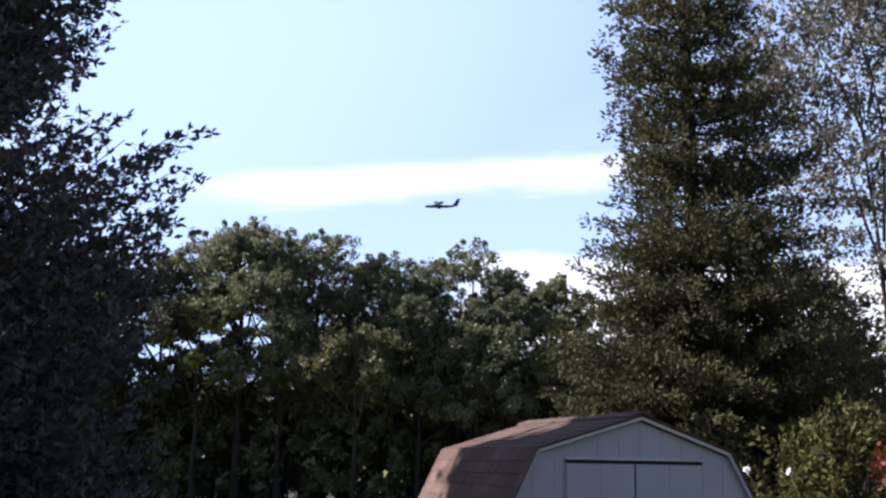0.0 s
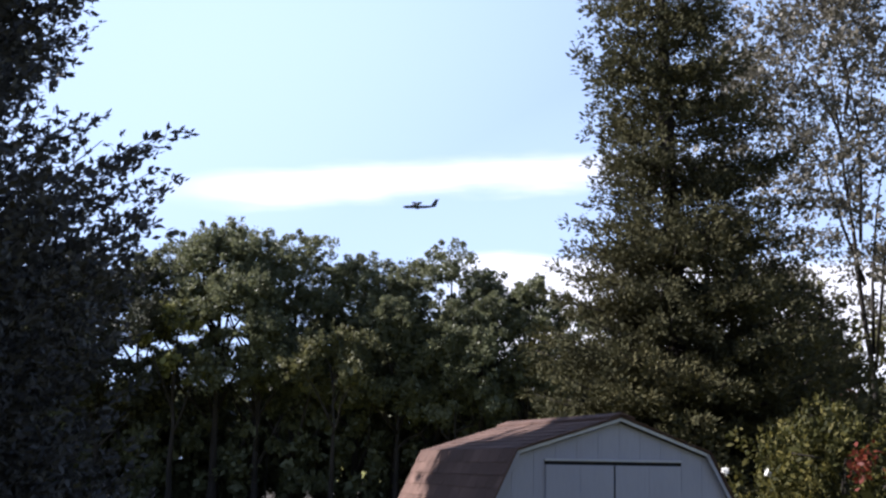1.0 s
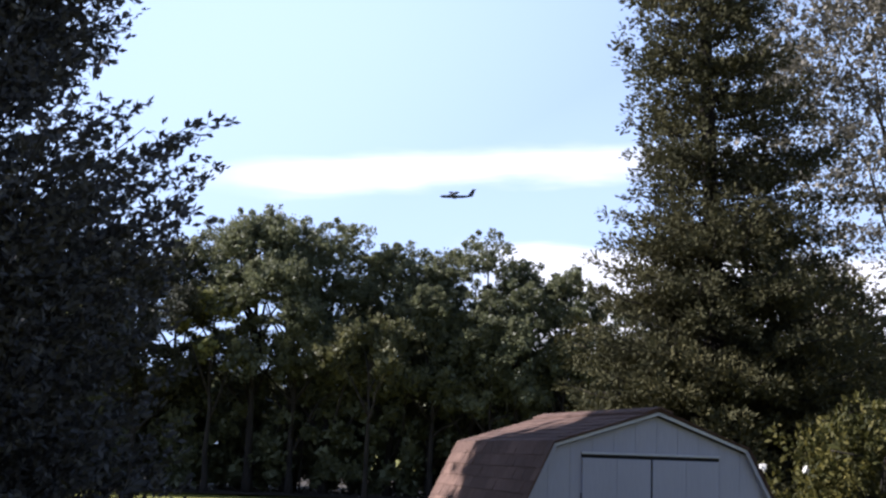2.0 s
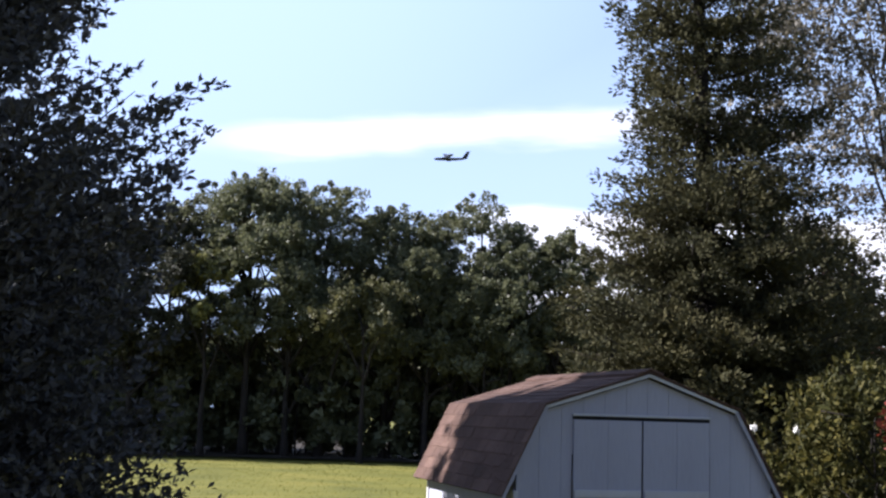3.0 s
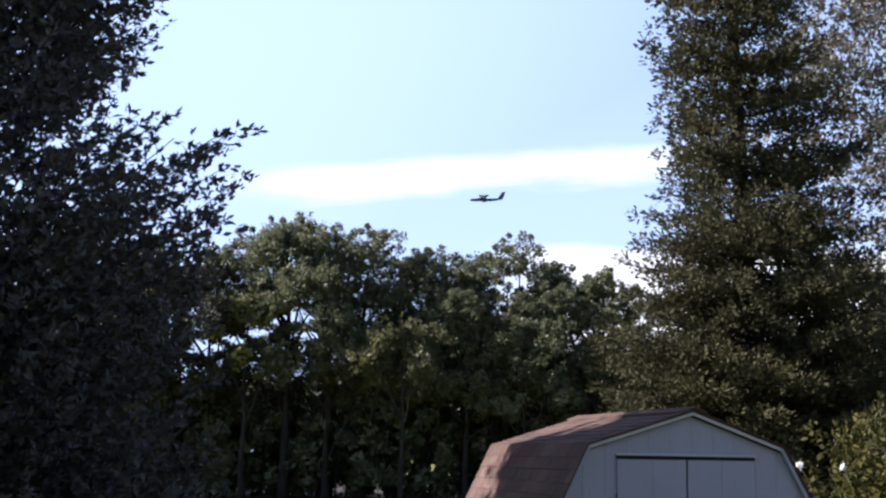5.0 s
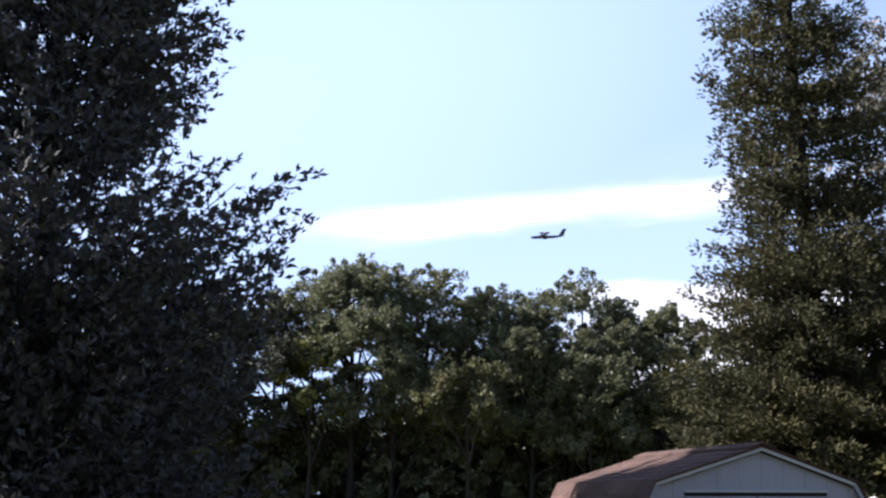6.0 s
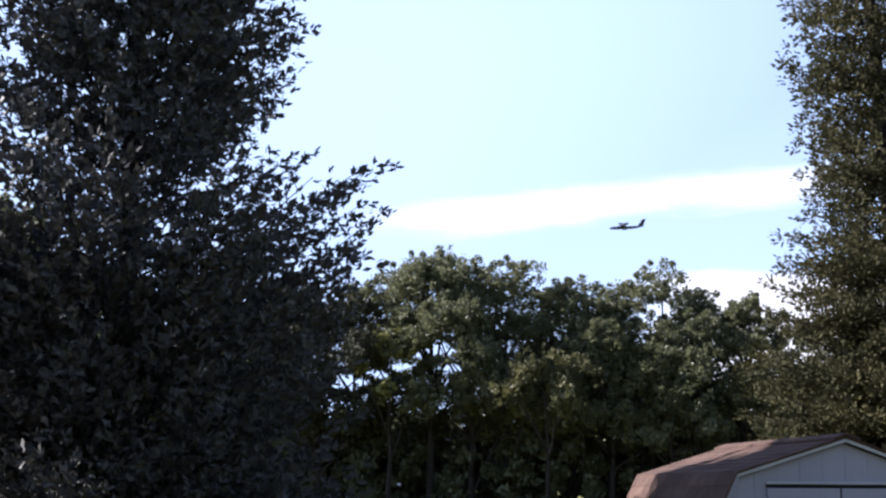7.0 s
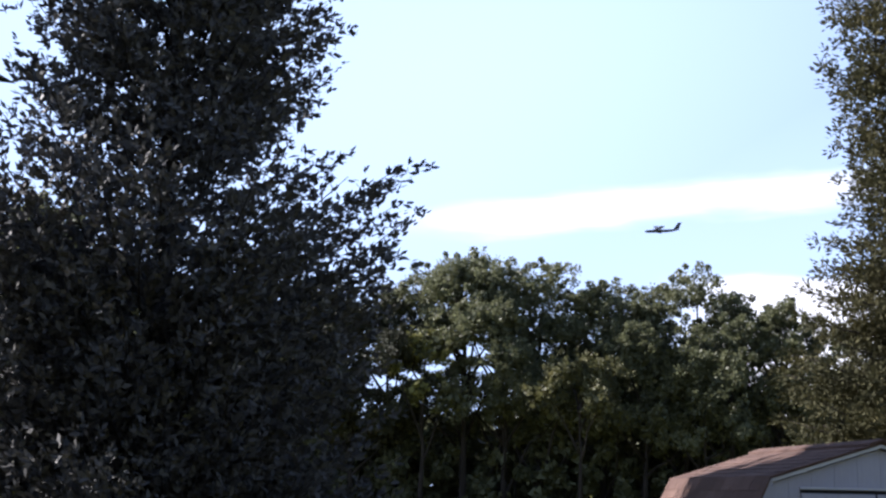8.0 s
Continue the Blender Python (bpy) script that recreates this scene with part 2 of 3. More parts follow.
def tube(points, radii, sides=7):
    """Corners and faces of a tapered round limb along points."""
    verts, faces = [], []
    pts = [Vector(p) for p in points]
    for i, p in enumerate(pts):
        d = (pts[min(i + 1, len(pts) - 1)] - pts[max(i - 1, 0)]).normalized()
        side = d.orthogonal().normalized()
        up = d.cross(side)
        for k in range(sides):
            a = 2 * math.pi * k / sides
            verts.append(p + (side * math.cos(a) + up * math.sin(a)) * radii[i])
    for i in range(len(pts) - 1):
        for k in range(sides):
            j = (k + 1) % sides
            faces.append((i * sides + k, i * sides + j, (i + 1) * sides + j, (i + 1) * sides + k))
    faces.append(tuple(range(sides))[::-1])
    faces.append(tuple(range((len(pts) - 1) * sides, len(pts) * sides)))
    return verts, faces


def tubes(list_of):
    verts, faces = [], []
    for p, r, s in list_of:
        a, b = tube(p, r, s)
        o = len(verts)
        verts += a
        faces += [tuple(i + o for i in f) for f in b]
    return verts, faces


def unit(a):
    return a / np.maximum(np.linalg.norm(a, axis=-1, keepdims=True), 1e-9)


def leaves(rng, centres, length, width, along=None, loose=1.0, vary=0.35):
    """Pointed leaves round centres; along: the way they point, loosened by chance."""
    n = len(centres)
    a = rng.normal(size=(n, 3))
    if along is not None:
        a = unit(a) * loose + along
    a = unit(a)
    b = unit(np.cross(a, rng.normal(size=(n, 3))))
    s = 1 + vary * rng.uniform(-1, 1, size=(n, 1))
    a, b = a * s * length / 2, b * s * width / 2
    nrm = np.cross(a, b)
    nrm = unit(nrm) * (width * 0.18)
    return np.stack([centres - a, centres + b + nrm, centres + a, centres - b + nrm], axis=1)


# ---- ground ----
def make_ground():
    nx = 90
    xs = np.concatenate([[-3000, -900, -300, -120], np.linspace(-60, 60, nx), [120, 300, 900, 3000]])
    ys = np.concatenate([[-3000, -900, -300, -60], np.linspace(-20, 90, nx), [200, 500, 1200, 3500]])
    verts = []
    for yy in ys:
        for xx in xs:
            near = abs(xx) < 70 and -25 < yy < 100
            z = noise.noise((xx * 0.09, yy * 0.09, 0)) * 0.05 + noise.noise((xx * 0.6, yy * 0.6, 5)) * 0.012 if near else 0.0
            verts.append((xx, yy, z - 0.02))
    w = len(xs)
    faces = [(j * w + i, j * w + i + 1, (j + 1) * w + i + 1, (j + 1) * w + i) for j in range(len(ys) - 1) for i in range(w - 1)]
    tagged(new("ground", mesh_from("ground", verts, faces, M_LAWN, True)), "mown yellow-green lawn running back to the woods", "lawn", kind="structure")


def make_forest_floor():
    rng = random.Random(2)
    xs = [-70 + 2.0 * i for i in range(71)]
    # sheet added so the shaded wood floor stays dark between the trunks
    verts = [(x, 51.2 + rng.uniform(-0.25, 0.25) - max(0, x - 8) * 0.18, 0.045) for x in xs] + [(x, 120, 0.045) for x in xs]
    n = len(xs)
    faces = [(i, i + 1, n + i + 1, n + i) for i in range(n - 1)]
    tagged(new("forest_floor", mesh_from("forest_floor", verts, faces, M_LITTER)), "sheet of leaf litter added under the woods, darkened for shade", "forest floor", kind="structure")


def make_grass():
    rng = np.random.default_rng(3)
    n = 24000
    c = np.stack([rng.uniform(-17, 3, n), rng.uniform(26, 50.5, n), np.full(n, 0.012)], axis=1)
    keep = rng.uniform(size=n) < 0.45 + 0.55 * np.sin(c[:, 0] * 1.3 + c[:, 1] * 0.7) ** 2
    c = c[keep]
    up = np.array([[0, 0, 1.0]])
    tagged(new("grass", quads("grass", leaves(rng, c, 0.022, 0.028, up, 1.2), M_GRASS)), "short yellow-green mown grass tufts in sunlight", "grass", kind="stuff")


# ---- trees ----
# openings in the wood's edge, each a slanting channel: x and z at its middle, half width and half height
GAPS = [(-12.2, 6.4, 1.0, 0.36), (-9.7, 7.05, 0.6, 0.30), (-8.1, 7.75, 0.7, 0.36), (-10.7, 6.7, 0.55, 0.26), (-7.6, 6.95, 0.5, 0.22), (-9.0, 7.5, 0.4, 0.2)]


def open_gap(c, rng):
    """False for places in the thin spots of the wood's edge, where the sky shows through."""
    keep = np.ones(len(c), bool)
    deep = (c[:, 1] - 54.3) / 54.3
    for gx, gz, wx, wz in GAPS:
        d = ((c[:, 0] - gx * (1 + deep)) / wx) ** 2 + ((c[:, 2] - gz - (gz - 1.9) * deep) / wz) ** 2
        rough = 0.85 + 0.75 * np.sin(c[:, 0] * 7.3 + c[:, 2] * 3.1) * np.sin(c[:, 2] * 10.7 - c[:, 0] * 4.3)
        keep &= d > rough + rng.uniform(-0.1, 0.1, len(c))
    return keep


def trunk_of(parent, rng, height, radius, lean=(0, 0), mat=None, wobble=0.12):
    pts, rad = [], []
    for i in range(9):
        s = i / 8
        pts.append((lean[0] * s + rng.normal() * wobble * s * (1 - s), lean[1] * s + rng.normal() * wobble * s * (1 - s), height * s - 0.15))
        rad.append(radius * (1.35 if i == 0 else 1) * (1 - 0.88 * s))
    v, f = tube(pts, rad, 10)
    child("trunk", mesh_from("trunk", v, f, mat or M_BARK, True), parent)
    return pts


def broadleaf(name, x, y, height, spread, seed, mat, label, category="tree", base=0.3, lobes=16, density=1.0, leaf=0.2, tufts=26, sigma=0.17,
              fill=1.0, lean=(0, 0), gaps=False, trunk=None, group="", squash=0.8, lobe_size=0.27, limbs=2, tips=0.14, shell=(0.62, 1.15), out=(0.25, 0.6), tops=0):
    """A leafy tree: trunk, limbs that run to the lobes of its crown, and tufts of leaves over each lobe."""
    rng = np.random.default_rng(seed)
    ob = new(name)
    ob.location = (x, y, 0)
    tagged(ob, label, category, group)
    trunk_of(ob, rng, height * 0.8, trunk or height * 0.016, lean)
    zb = height * base
    cen = []
    for i in range(lobes):
        s = (i + 0.5) / lobes
        z = zb + (height - zb) * (0.08 + 0.80 * s)
        reach = spread * math.sqrt(max(0.05, 1 - (2 * s - 0.75) ** 2 * 0.55)) * (out[0] + out[1] * math.sqrt(rng.uniform()))
        if s > 0.88:
            reach *= 0.45
        a = i * 2.4 + rng.uniform(-0.5, 0.5)
        r = spread * lobe_size * rng.uniform(0.8, 1.35)
        z = min(z, height - r * squash)
        cen.append((lean[0] * z / height + reach * math.cos(a), lean[1] * z / height + reach * math.sin(a), z, r))
    for i in range(0, lobes, limbs):
        cx, cy, cz, r = cen[i]
        z0 = max(0.25 * height * base, cz - 0.35 * height * rng.uniform(0.5, 1.0))
        s = z0 / height
        p0 = np.array([lean[0] * s, lean[1] * s, z0])
        p3 = np.array([cx, cy, cz + r * 0.3])
        mid = (p0 + p3) / 2 + np.array([0, 0, 0.12 * height * rng.uniform(-0.3, 0.6)]) + rng.normal(size=3) * 0.15
        r0 = (trunk or height * 0.016) * 0.45
        v, f = tube([p0, (p0 + mid) / 2 + rng.normal(size=3) * 0.06, mid, (mid + p3) / 2 + rng.normal(size=3) * 0.08, p3], [r0, r0 * 0.8, r0 * 0.6, r0 * 0.4, 0.012], 6)
        child("limb", mesh_from("limb", v, f, M_BARK, True), ob)
    cs, al = [], []
    big = []
    for cx, cy, cz, r in cen:
        n = max(6, int(density * 30 * (r / 0.8) ** 2))
        d = unit(rng.normal(size=(n, 3)) + np.array([0, 0, 0.25]))
        t = np.array([cx, cy, cz]) + d * r * np.where(rng.uniform(size=(n, 1)) < tips, rng.uniform(1.2, 1.55, size=(n, 1)), rng.uniform(*shell, size=(n, 1))) * np.array([1, 1, squash])
        k = rng.integers(int(tufts * 0.6), int(tufts * 1.3), n)
        rep = np.repeat(t, k, axis=0)
        spray = unit(rng.normal(size=rep.shape)) * rng.uniform(0.15, 1, size=(len(rep), 1)) ** 0.5 * sigma * 1.45 * np.repeat(rng.uniform(0.65, 1.3, n), k)[:, None]
        cs.append(rep + spray)
        al.append(unit(spray) * 0.7 + np.repeat(d, k, axis=0) * 0.3)
        m = int(fill * 60 * (r / 0.8) ** 2)
        g = rng.normal(size=(m, 3))
        big.append(np.array([cx, cy, cz]) + unit(g) * r * 0.75 * rng.uniform(0, 1, size=(m, 1)) ** 0.5 * np.array([1, 1, squash]))
        # round tufts that stand clear of the top of the crown
        if tops and cz > zb + (height - zb) * 0.5:
            d = unit(rng.normal(size=(tops, 3)) * np.array([1, 1, 0.5]) + np.array([0, 0, 0.9]))
            t = np.array([cx, cy, cz]) + d * r * rng.uniform(1.15, 1.6, size=(tops, 1)) * np.array([1, 1, 0.85])
            many = np.repeat(t, 85, axis=0)
            spray = unit(rng.normal(size=many.shape)) * rng.uniform(0.2, 1, size=(len(many), 1)) ** 0.5 * np.repeat(rng.uniform(0.13, 0.24, tops), 85)[:, None]
            cs.append(many + spray)
            al.append(unit(spray))
    c, a = np.concatenate(cs), np.concatenate(al)
    b = np.concatenate(big)
    if gaps:
        k = open_gap(c + np.array([x, y, 0]), rng)
        c, a = c[k], a[k]
        b = b[open_gap(b + np.array([x, y, 0]), rng)]
    q = np.concatenate([leaves(rng, c, leaf, leaf * 0.55, a, 0.8), leaves(rng, b, leaf * 1.9, leaf * 1.3)])
    q = q[q[:, :, 2].min(axis=1) > 0.02]
    child("crown", quads("crown", q, mat), ob)
    return ob


def conifer(name, x, y, height, reach, seed, mat, label, first=0.5, rise=0.15, tip_up=0.35, spacing=0.34, whorl=7, needle=0.22, wide=0.05, cards=13,
            tuft=0.10, twig_gap=0.26, trunk=0.22, branch_from=0.22, flat=0.45, dense=((0, 1), (1, 1)), stretch=0.0, lean=0.0, tips=(0.75, 0.99), step=0.2, twig_least=0.0, thick=1.0):
    """An evergreen: whorls of branches with side twigs that end in tufts of needles. reach(z): how far branch tips stand out at height z."""
    rng = np.random.default_rng(seed)
    ob = new(name)
    ob.location = (x, y, 0)
    tagged(ob, label, "tree")
    trunk_of(ob, rng, height, trunk, (lean * height, 0), wobble=0.06)
    wood, cs, al = [], [], []
    z, turn = first, rng.uniform(0, 6)
    while z < height - 0.3:
        for k in range(int(whorl * np.interp(z, *dense))):
            turn += 2.39996
            a = (turn + rng.uniform(-0.4, 0.4)) % (2 * math.pi)
            out = np.array([math.cos(a), math.sin(a), 0])
            side = np.array([-math.sin(a), math.cos(a), 0])
            zt = z + rng.uniform(-0.5, 0.5) * spacing
            ln = reach(zt, a) * rng.uniform(*tips)
            if ln < 0.15:
                continue
            z0 = max(0.25, zt - ln * rise)
            pts = []
            for i in range(6):
                s = i / 5
                up = (zt - z0) * s + ln * tip_up * (s ** 2.2 - s) * 0.5
                pts.append(out * ln * s + np.array([0, 0, z0 + up]) + side * ln * 0.05 * math.sin(s * 4 + k))
            pts = np.array(pts)
            pts[:, 0] += lean * pts[:, 2]
            r0 = (0.012 + 0.010 * ln) * thick
            wood.append((pts, [r0, r0 * 0.85, r0 * 0.7, r0 * 0.5, r0 * 0.35, 0.004], 5))
            m = max(2, int(ln * (1 - branch_from) / twig_gap))
            for j in range(m + 1):
                s = branch_from + (1 - branch_from) * j / m
                i = min(4, int(s * 5))
                base = pts[i] + (pts[i + 1] - pts[i]) * (s * 5 - i)
                tl = (0.18 + 0.42 * ln * (1.08 - s) * rng.uniform(0.5, 1.1))
                tl = min(tl, 0.15 + 0.6 * ln * (1 - s))
                tl = max(tl, twig_least * rng.uniform(0.7, 1.2))
                for sgn in (-1, 1) if j < m else (0,):
                    d = unit(out * 0.75 + side * sgn * rng.uniform(0.5, 1.0) + np.array([0, 0, rng.uniform(-0.12, flat)]))
                    cnt = max(1, int(tl / step))
                    for q in range(1, cnt + 1):
                        cs.append(base + d * tl * q / cnt + rng.normal(size=3) * 0.03)
                        al.append(d)
        z += spacing * rng.uniform(0.8, 1.2)
    cs, al = np.array(cs), np.array(al)
    n = rng.integers(int(cards * 0.6), int(cards * 1.4), len(cs))
    c = np.repeat(cs, n, axis=0)
    sp = unit(rng.normal(size=c.shape)) * rng.uniform(0.1, 1, size=(len(c), 1)) ** 0.5 * tuft * 1.5
    sp += np.repeat(al, n, axis=0) * rng.uniform(-1, 1, size=(len(c), 1)) * stretch
    a = unit(sp) * 0.8 + np.repeat(al, n, axis=0) * 0.7 + np.array([0, 0, 0.25])
    q = leaves(rng, c + sp, needle, wide, a, 0.35)
    q = q[q[:, :, 2].min(axis=1) > 0.02]
    for p, r, sides in wood[:300]:
        v, f = tube(p, r, sides)
        child("branch", mesh_from("branch", v, f, M_BARK, True), ob)
    if wood[300:]:
        v, f = tubes(wood[300:])
        child("crown_wood", mesh_from("crown_wood", v, f, M_BARK, True), ob, kind="stuff")
    child("foliage", quads("foliage", q, mat), ob)
    return ob


def left_reach(z, a):
    r = float(np.interp(z, [0.7, 1.3, 1.9, 2.7, 3.7, 4.1, 4.4, 4.7, 4.9, 5.08, 5.22, 5.4, 5.6, 5.8, 6.2, 6.95, 7.5, 8.5, 11.4],
                        [2.75, 2.75, 2.4, 2.25, 2.25, 2.42, 2.58, 2.68, 2.72, 2.65, 1.9, 1.72, 1.45, 1.5, 1.72, 1.85, 1.75, 1.3, 0.15]))
    # narrower on the far side and, high up, away from the lawn
    if math.sin(a) > 0.6:
        r = min(r, float(np.interp(z, [4.5, 5.4, 6.5, 8], [2.2, 2.1, 1.65, 1.4])))
    if math.cos(a) < -0.5:
        r = min(r, float(np.interp(z, [5.2, 6.4, 7.5], [2.9, 1.6, 1.4])))
    return r


def right_reach(z, a):
    r = np.interp(z, [0.5, 2.7, 4.0, 5.0, 5.5, 6.3, 6.9, 7.5, 8.5, 9.4, 12, 15.5], [3.0, 2.85, 2.7, 2.3, 2.1, 1.75, 1.3, 1.5, 1.6, 1.45, 1.0, 0.1])
    r = float(r) * (1 + 0.10 * math.sin(a * 3 + z * 1.1) + (0.12 * math.cos(a) if z < 5.5 else 0))
    # heavier boughs on the side away from the sun
    return r + max(0, math.cos(a)) * float(np.interp(z, [5.2, 6.0, 7.0, 8.2, 9.2], [0, 0.45, 0.75, 0.3, 0]))


def make_evergreens():
    label = "tall dark fir with upswept lacy branches over the lawn"
    fir = conifer("fir_tree", -4.85, 11.67, 11.6, left_reach, 11, M_PINE, label,
                  first=0.95, rise=0.62, tip_up=0.25, spacing=0.17, whorl=7, needle=0.088, wide=0.038, cards=5, tuft=0.032, twig_gap=0.16, trunk=0.16, step=0.08, twig_least=0.24, thick=0.5, flat=0.6,
                  dense=((3.7, 4.3, 5.3, 6.2, 6.9), (1.35, 1.15, 1.0, 1.0, 1.3)), stretch=0.045, tips=(0.84, 0.96))
    # unseen firs, added beside the camera only to shade the near lawn
    side = conifer("fir_tree", -6.6, 4.0, 12.3, left_reach, 12, M_PINE, "unseen fir added to shade the near lawn",
                   first=0.9, rise=0.6, tip_up=0.25, spacing=0.4, whorl=7, needle=0.24, wide=0.11, cards=5, tuft=0.09, twig_gap=0.3, trunk=0.21)
    for ob in (fir, side):
        ob["group"] = "tall firs along the lawn"
    for x, y, turn in ((-11.5, 8.6, 200), (-6.2, 1.0, 140)):
        copy_thing(side, pose(x, y, 0, 0, 0, turn))
    # a dense unseen spruce past the fir, added to cast shade over the shed's front
    conifer("spruce_tree", -10.6, 13.32, 14.5, lambda z, a: float(np.interp(z, [0.5, 5.0, 8.0, 9.4, 10.5, 14.5], [2.7, 2.5, 2.3, 2.25, 1.8, 0.1])), 37, M_SPRUCE, "unseen dense spruce added beyond the fir to shade the shed",
            first=0.5, rise=0.12, tip_up=0.5, spacing=0.4, whorl=10, needle=0.36, wide=0.18, cards=5, tuft=0.12, twig_gap=0.3, trunk=0.24, flat=0.30, branch_from=0.05)
    conifer("spruce_tree", 4.62, 22.0, 15.8, right_reach, 23, M_SPRUCE, "tall dense green spruce behind the shed",
            first=0.5, rise=0.12, tip_up=0.5, spacing=0.40, whorl=9, needle=0.09, wide=0.038, cards=25, tuft=0.10, tips=(0.84, 1.0), twig_gap=0.26, trunk=0.24, flat=0.30, stretch=0.06, dense=((5.6, 6.6), (1.45, 1.1)), lean=-0.03, branch_from=0.12)
    conifer("hemlock_tree", 7.9, 26.5, 6.2, lambda z, a: float(np.interp(z, [0.4, 3.4, 6.2], [2.5, 2.2, 0.2])), 29, M_SPRUCE, "low dark hemlock beside the tall spruce",
            first=0.4, rise=0.1, tip_up=0.4, spacing=0.30, whorl=8, needle=0.14, wide=0.06, cards=13, tuft=0.11, twig_gap=0.26, trunk=0.12)


def make_woods():
    oak = "leafy green oak at the edge of the woods"
    g = "trees along the edge of the woods"
    # x, y, height, spread, seed, material
    front = [
        (-19.5, 55, 11.2, 4.4, 1, M_OAK), (-15.0, 54.6, 11.0, 4.0, 2, M_OAK_SHADE), (-12.0, 54.8, 10.9, 3.2, 3, M_OAK_SHADE), (-8.5, 54.4, 12.6, 3.2, 4, M_OAK),
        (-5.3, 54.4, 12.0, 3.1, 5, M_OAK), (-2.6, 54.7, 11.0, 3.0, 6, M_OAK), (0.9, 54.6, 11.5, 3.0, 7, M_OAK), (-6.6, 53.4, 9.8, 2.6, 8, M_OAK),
        (2.7, 53.4, 9.0, 2.3, 10, M_OAK), (-24.5, 55, 11.6, 4.4, 13, M_OAK), (-0.8, 53.4, 9.0, 2.4, 14, M_OAK), (-13.2, 53.4, 9.8, 3.0, 15, M_OAK_SHADE),
        (-7.0, 55.0, 11.9, 2.8, 20, M_OAK), (-0.9, 55.0, 11.0, 2.8, 21, M_OAK), (2.4, 54.8, 10.6, 2.5, 22, M_OAK), (7.2, 55.2, 9.0, 2.5, 24, M_OAK),
        (-17.0, 53.2, 8.6, 3.0, 16, M_OAK), (1.6, 52.8, 7.2, 2.2, 18, M_OAK),
    ]
    for x, y, h, s, seed, m in front:
        broadleaf("oak_tree", x, y, h, s, seed, m, oak if m == M_OAK else "oak at the edge of the woods, shade put into its leaf colour", base=0.42 if y < 53.6 else 0.30, lobes=17, gaps=True, group=g, density=0.55, leaf=0.135, lobe_size=0.26, squash=0.75, tufts=54, sigma=0.2, fill=1.0, limbs=2, tips=0.05, shell=(0.85, 1.1), out=(0.5, 0.6), tops=5)
    broadleaf("oak_tree", -8.4, 53.6, 11.7, 2.3, 19, M_OAK, oak, base=0.62, lobes=22, gaps=True, group=g, density=0.8, leaf=0.145, lobe_size=0.24, tufts=50, sigma=0.19, fill=1.9, limbs=5)
    broadleaf("oak_tree", 4.7, 53.5, 10.2, 2.1, 9, M_OAK, "thin-crowned oak with sky showing between its tufts", base=0.30, lobes=22, density=0.75, fill=0.6, group=g, leaf=0.15, tufts=44, sigma=0.17, lobe_size=0.24, tops=4)
    broadleaf("maple_tree", -3.3, 50.6, 7.3, 1.9, 31, M_OLIVE, "small yellow-green maple in front of the woods", base=0.62, lobes=11, group=g, leaf=0.16)
    broadleaf("maple_tree", 4.6, 52.9, 7.1, 1.9, 32, M_OLIVE, "small yellow-green maple in front of the woods", base=0.4, lobes=9, group=g, leaf=0.16)
    broadleaf("maple_tree", -9.9, 52.2, 8.7, 1.6, 33, M_MAPLE, "small yellow-green maple in front of the woods", base=0.55, lobes=9, group=g, leaf=0.16, gaps=True)
    # undergrowth in front of the trunks
    under = [broadleaf("undergrowth_shrub", 0, 0, 5.2, 1.9, 40 + i, M_OAK, "dark leafy shrub under the wood's edge", "shrub", base=-0.03, lobes=14, density=0.8, leaf=0.26, tufts=11,
                       group="shrubs under the woods", trunk=0.05, fill=1.6) for i in range(3)]
    rng = random.Random(5)
    spots = [(-27 + i * 2.05 + rng.uniform(-0.4, 0.4), 54.8 + rng.uniform(-0.4, 0.5)) for i in range(22)]
    spots += [(-29 + i * 2.3 + rng.uniform(-0.5, 0.5), 57.2 + rng.uniform(-0.5, 0.5)) for i in range(22)]
    for i, (x, y) in enumerate(spots):
        src = under[i % 3]
        m = pose(x, y, 0, 0, 0, rng.uniform(0, 360))
        if i < 3:
            src.matrix_basis = m
        else:
            copy_thing(src, m)
    # deeper rows of the woods
    deep = [broadleaf("woodland_tree", 0, 0, 9.2, 2.6, 60 + i, M_OAK, "shaded leafy tree deeper in the woods", base=0.12, lobes=20, density=0.75, leaf=0.30, fill=2.0, tufts=8,
                      group="trees deeper in the woods") for i in range(3)]
    low = broadleaf("woodland_sapling", 0, 0, 5.7, 2.2, 66, M_OAK, "shaded young tree deeper in the woods", base=0.05, lobes=16, density=0.8, leaf=0.30, fill=2.0, tufts=8, group="young trees deeper in the woods")
    k, first_low = 0, True
    for row in range(2):
        for i in range(22):
            x, y = -34 + i * 3.0 + rng.uniform(-0.7, 0.7) + row, 58.5 + row * 4.2 + rng.uniform(-0.8, 0.8)
            m = pose(x, y, 0, 0, 0, rng.uniform(0, 360))
            if -19.0 < x < -6.0 or x > 11:
                if first_low:
                    low.matrix_basis, first_low = m, False
                else:
                    copy_thing(low, m)
            else:
                if k < 3:
                    deep[k].matrix_basis = m
                    one = deep[k]
                else:
                    one = copy_thing(deep[k % 3], m)
                if x > 2.5:
                    one.scale = (0.95, 0.95, 0.84)
                k += 1
    # the right-hand side, behind the spruce
    broadleaf("locust_tree", 11.2, 30.0, 15.5, 4.2, 71, M_LOCUST, "tall airy locust with thin grey-brown foliage", base=0.30, lobes=56, density=0.44, fill=0.1, leaf=0.13, tufts=34,
              sigma=0.2, lean=(-1.1, 0.3), trunk=0.10, squash=0.5, lobe_size=0.22, limbs=6)
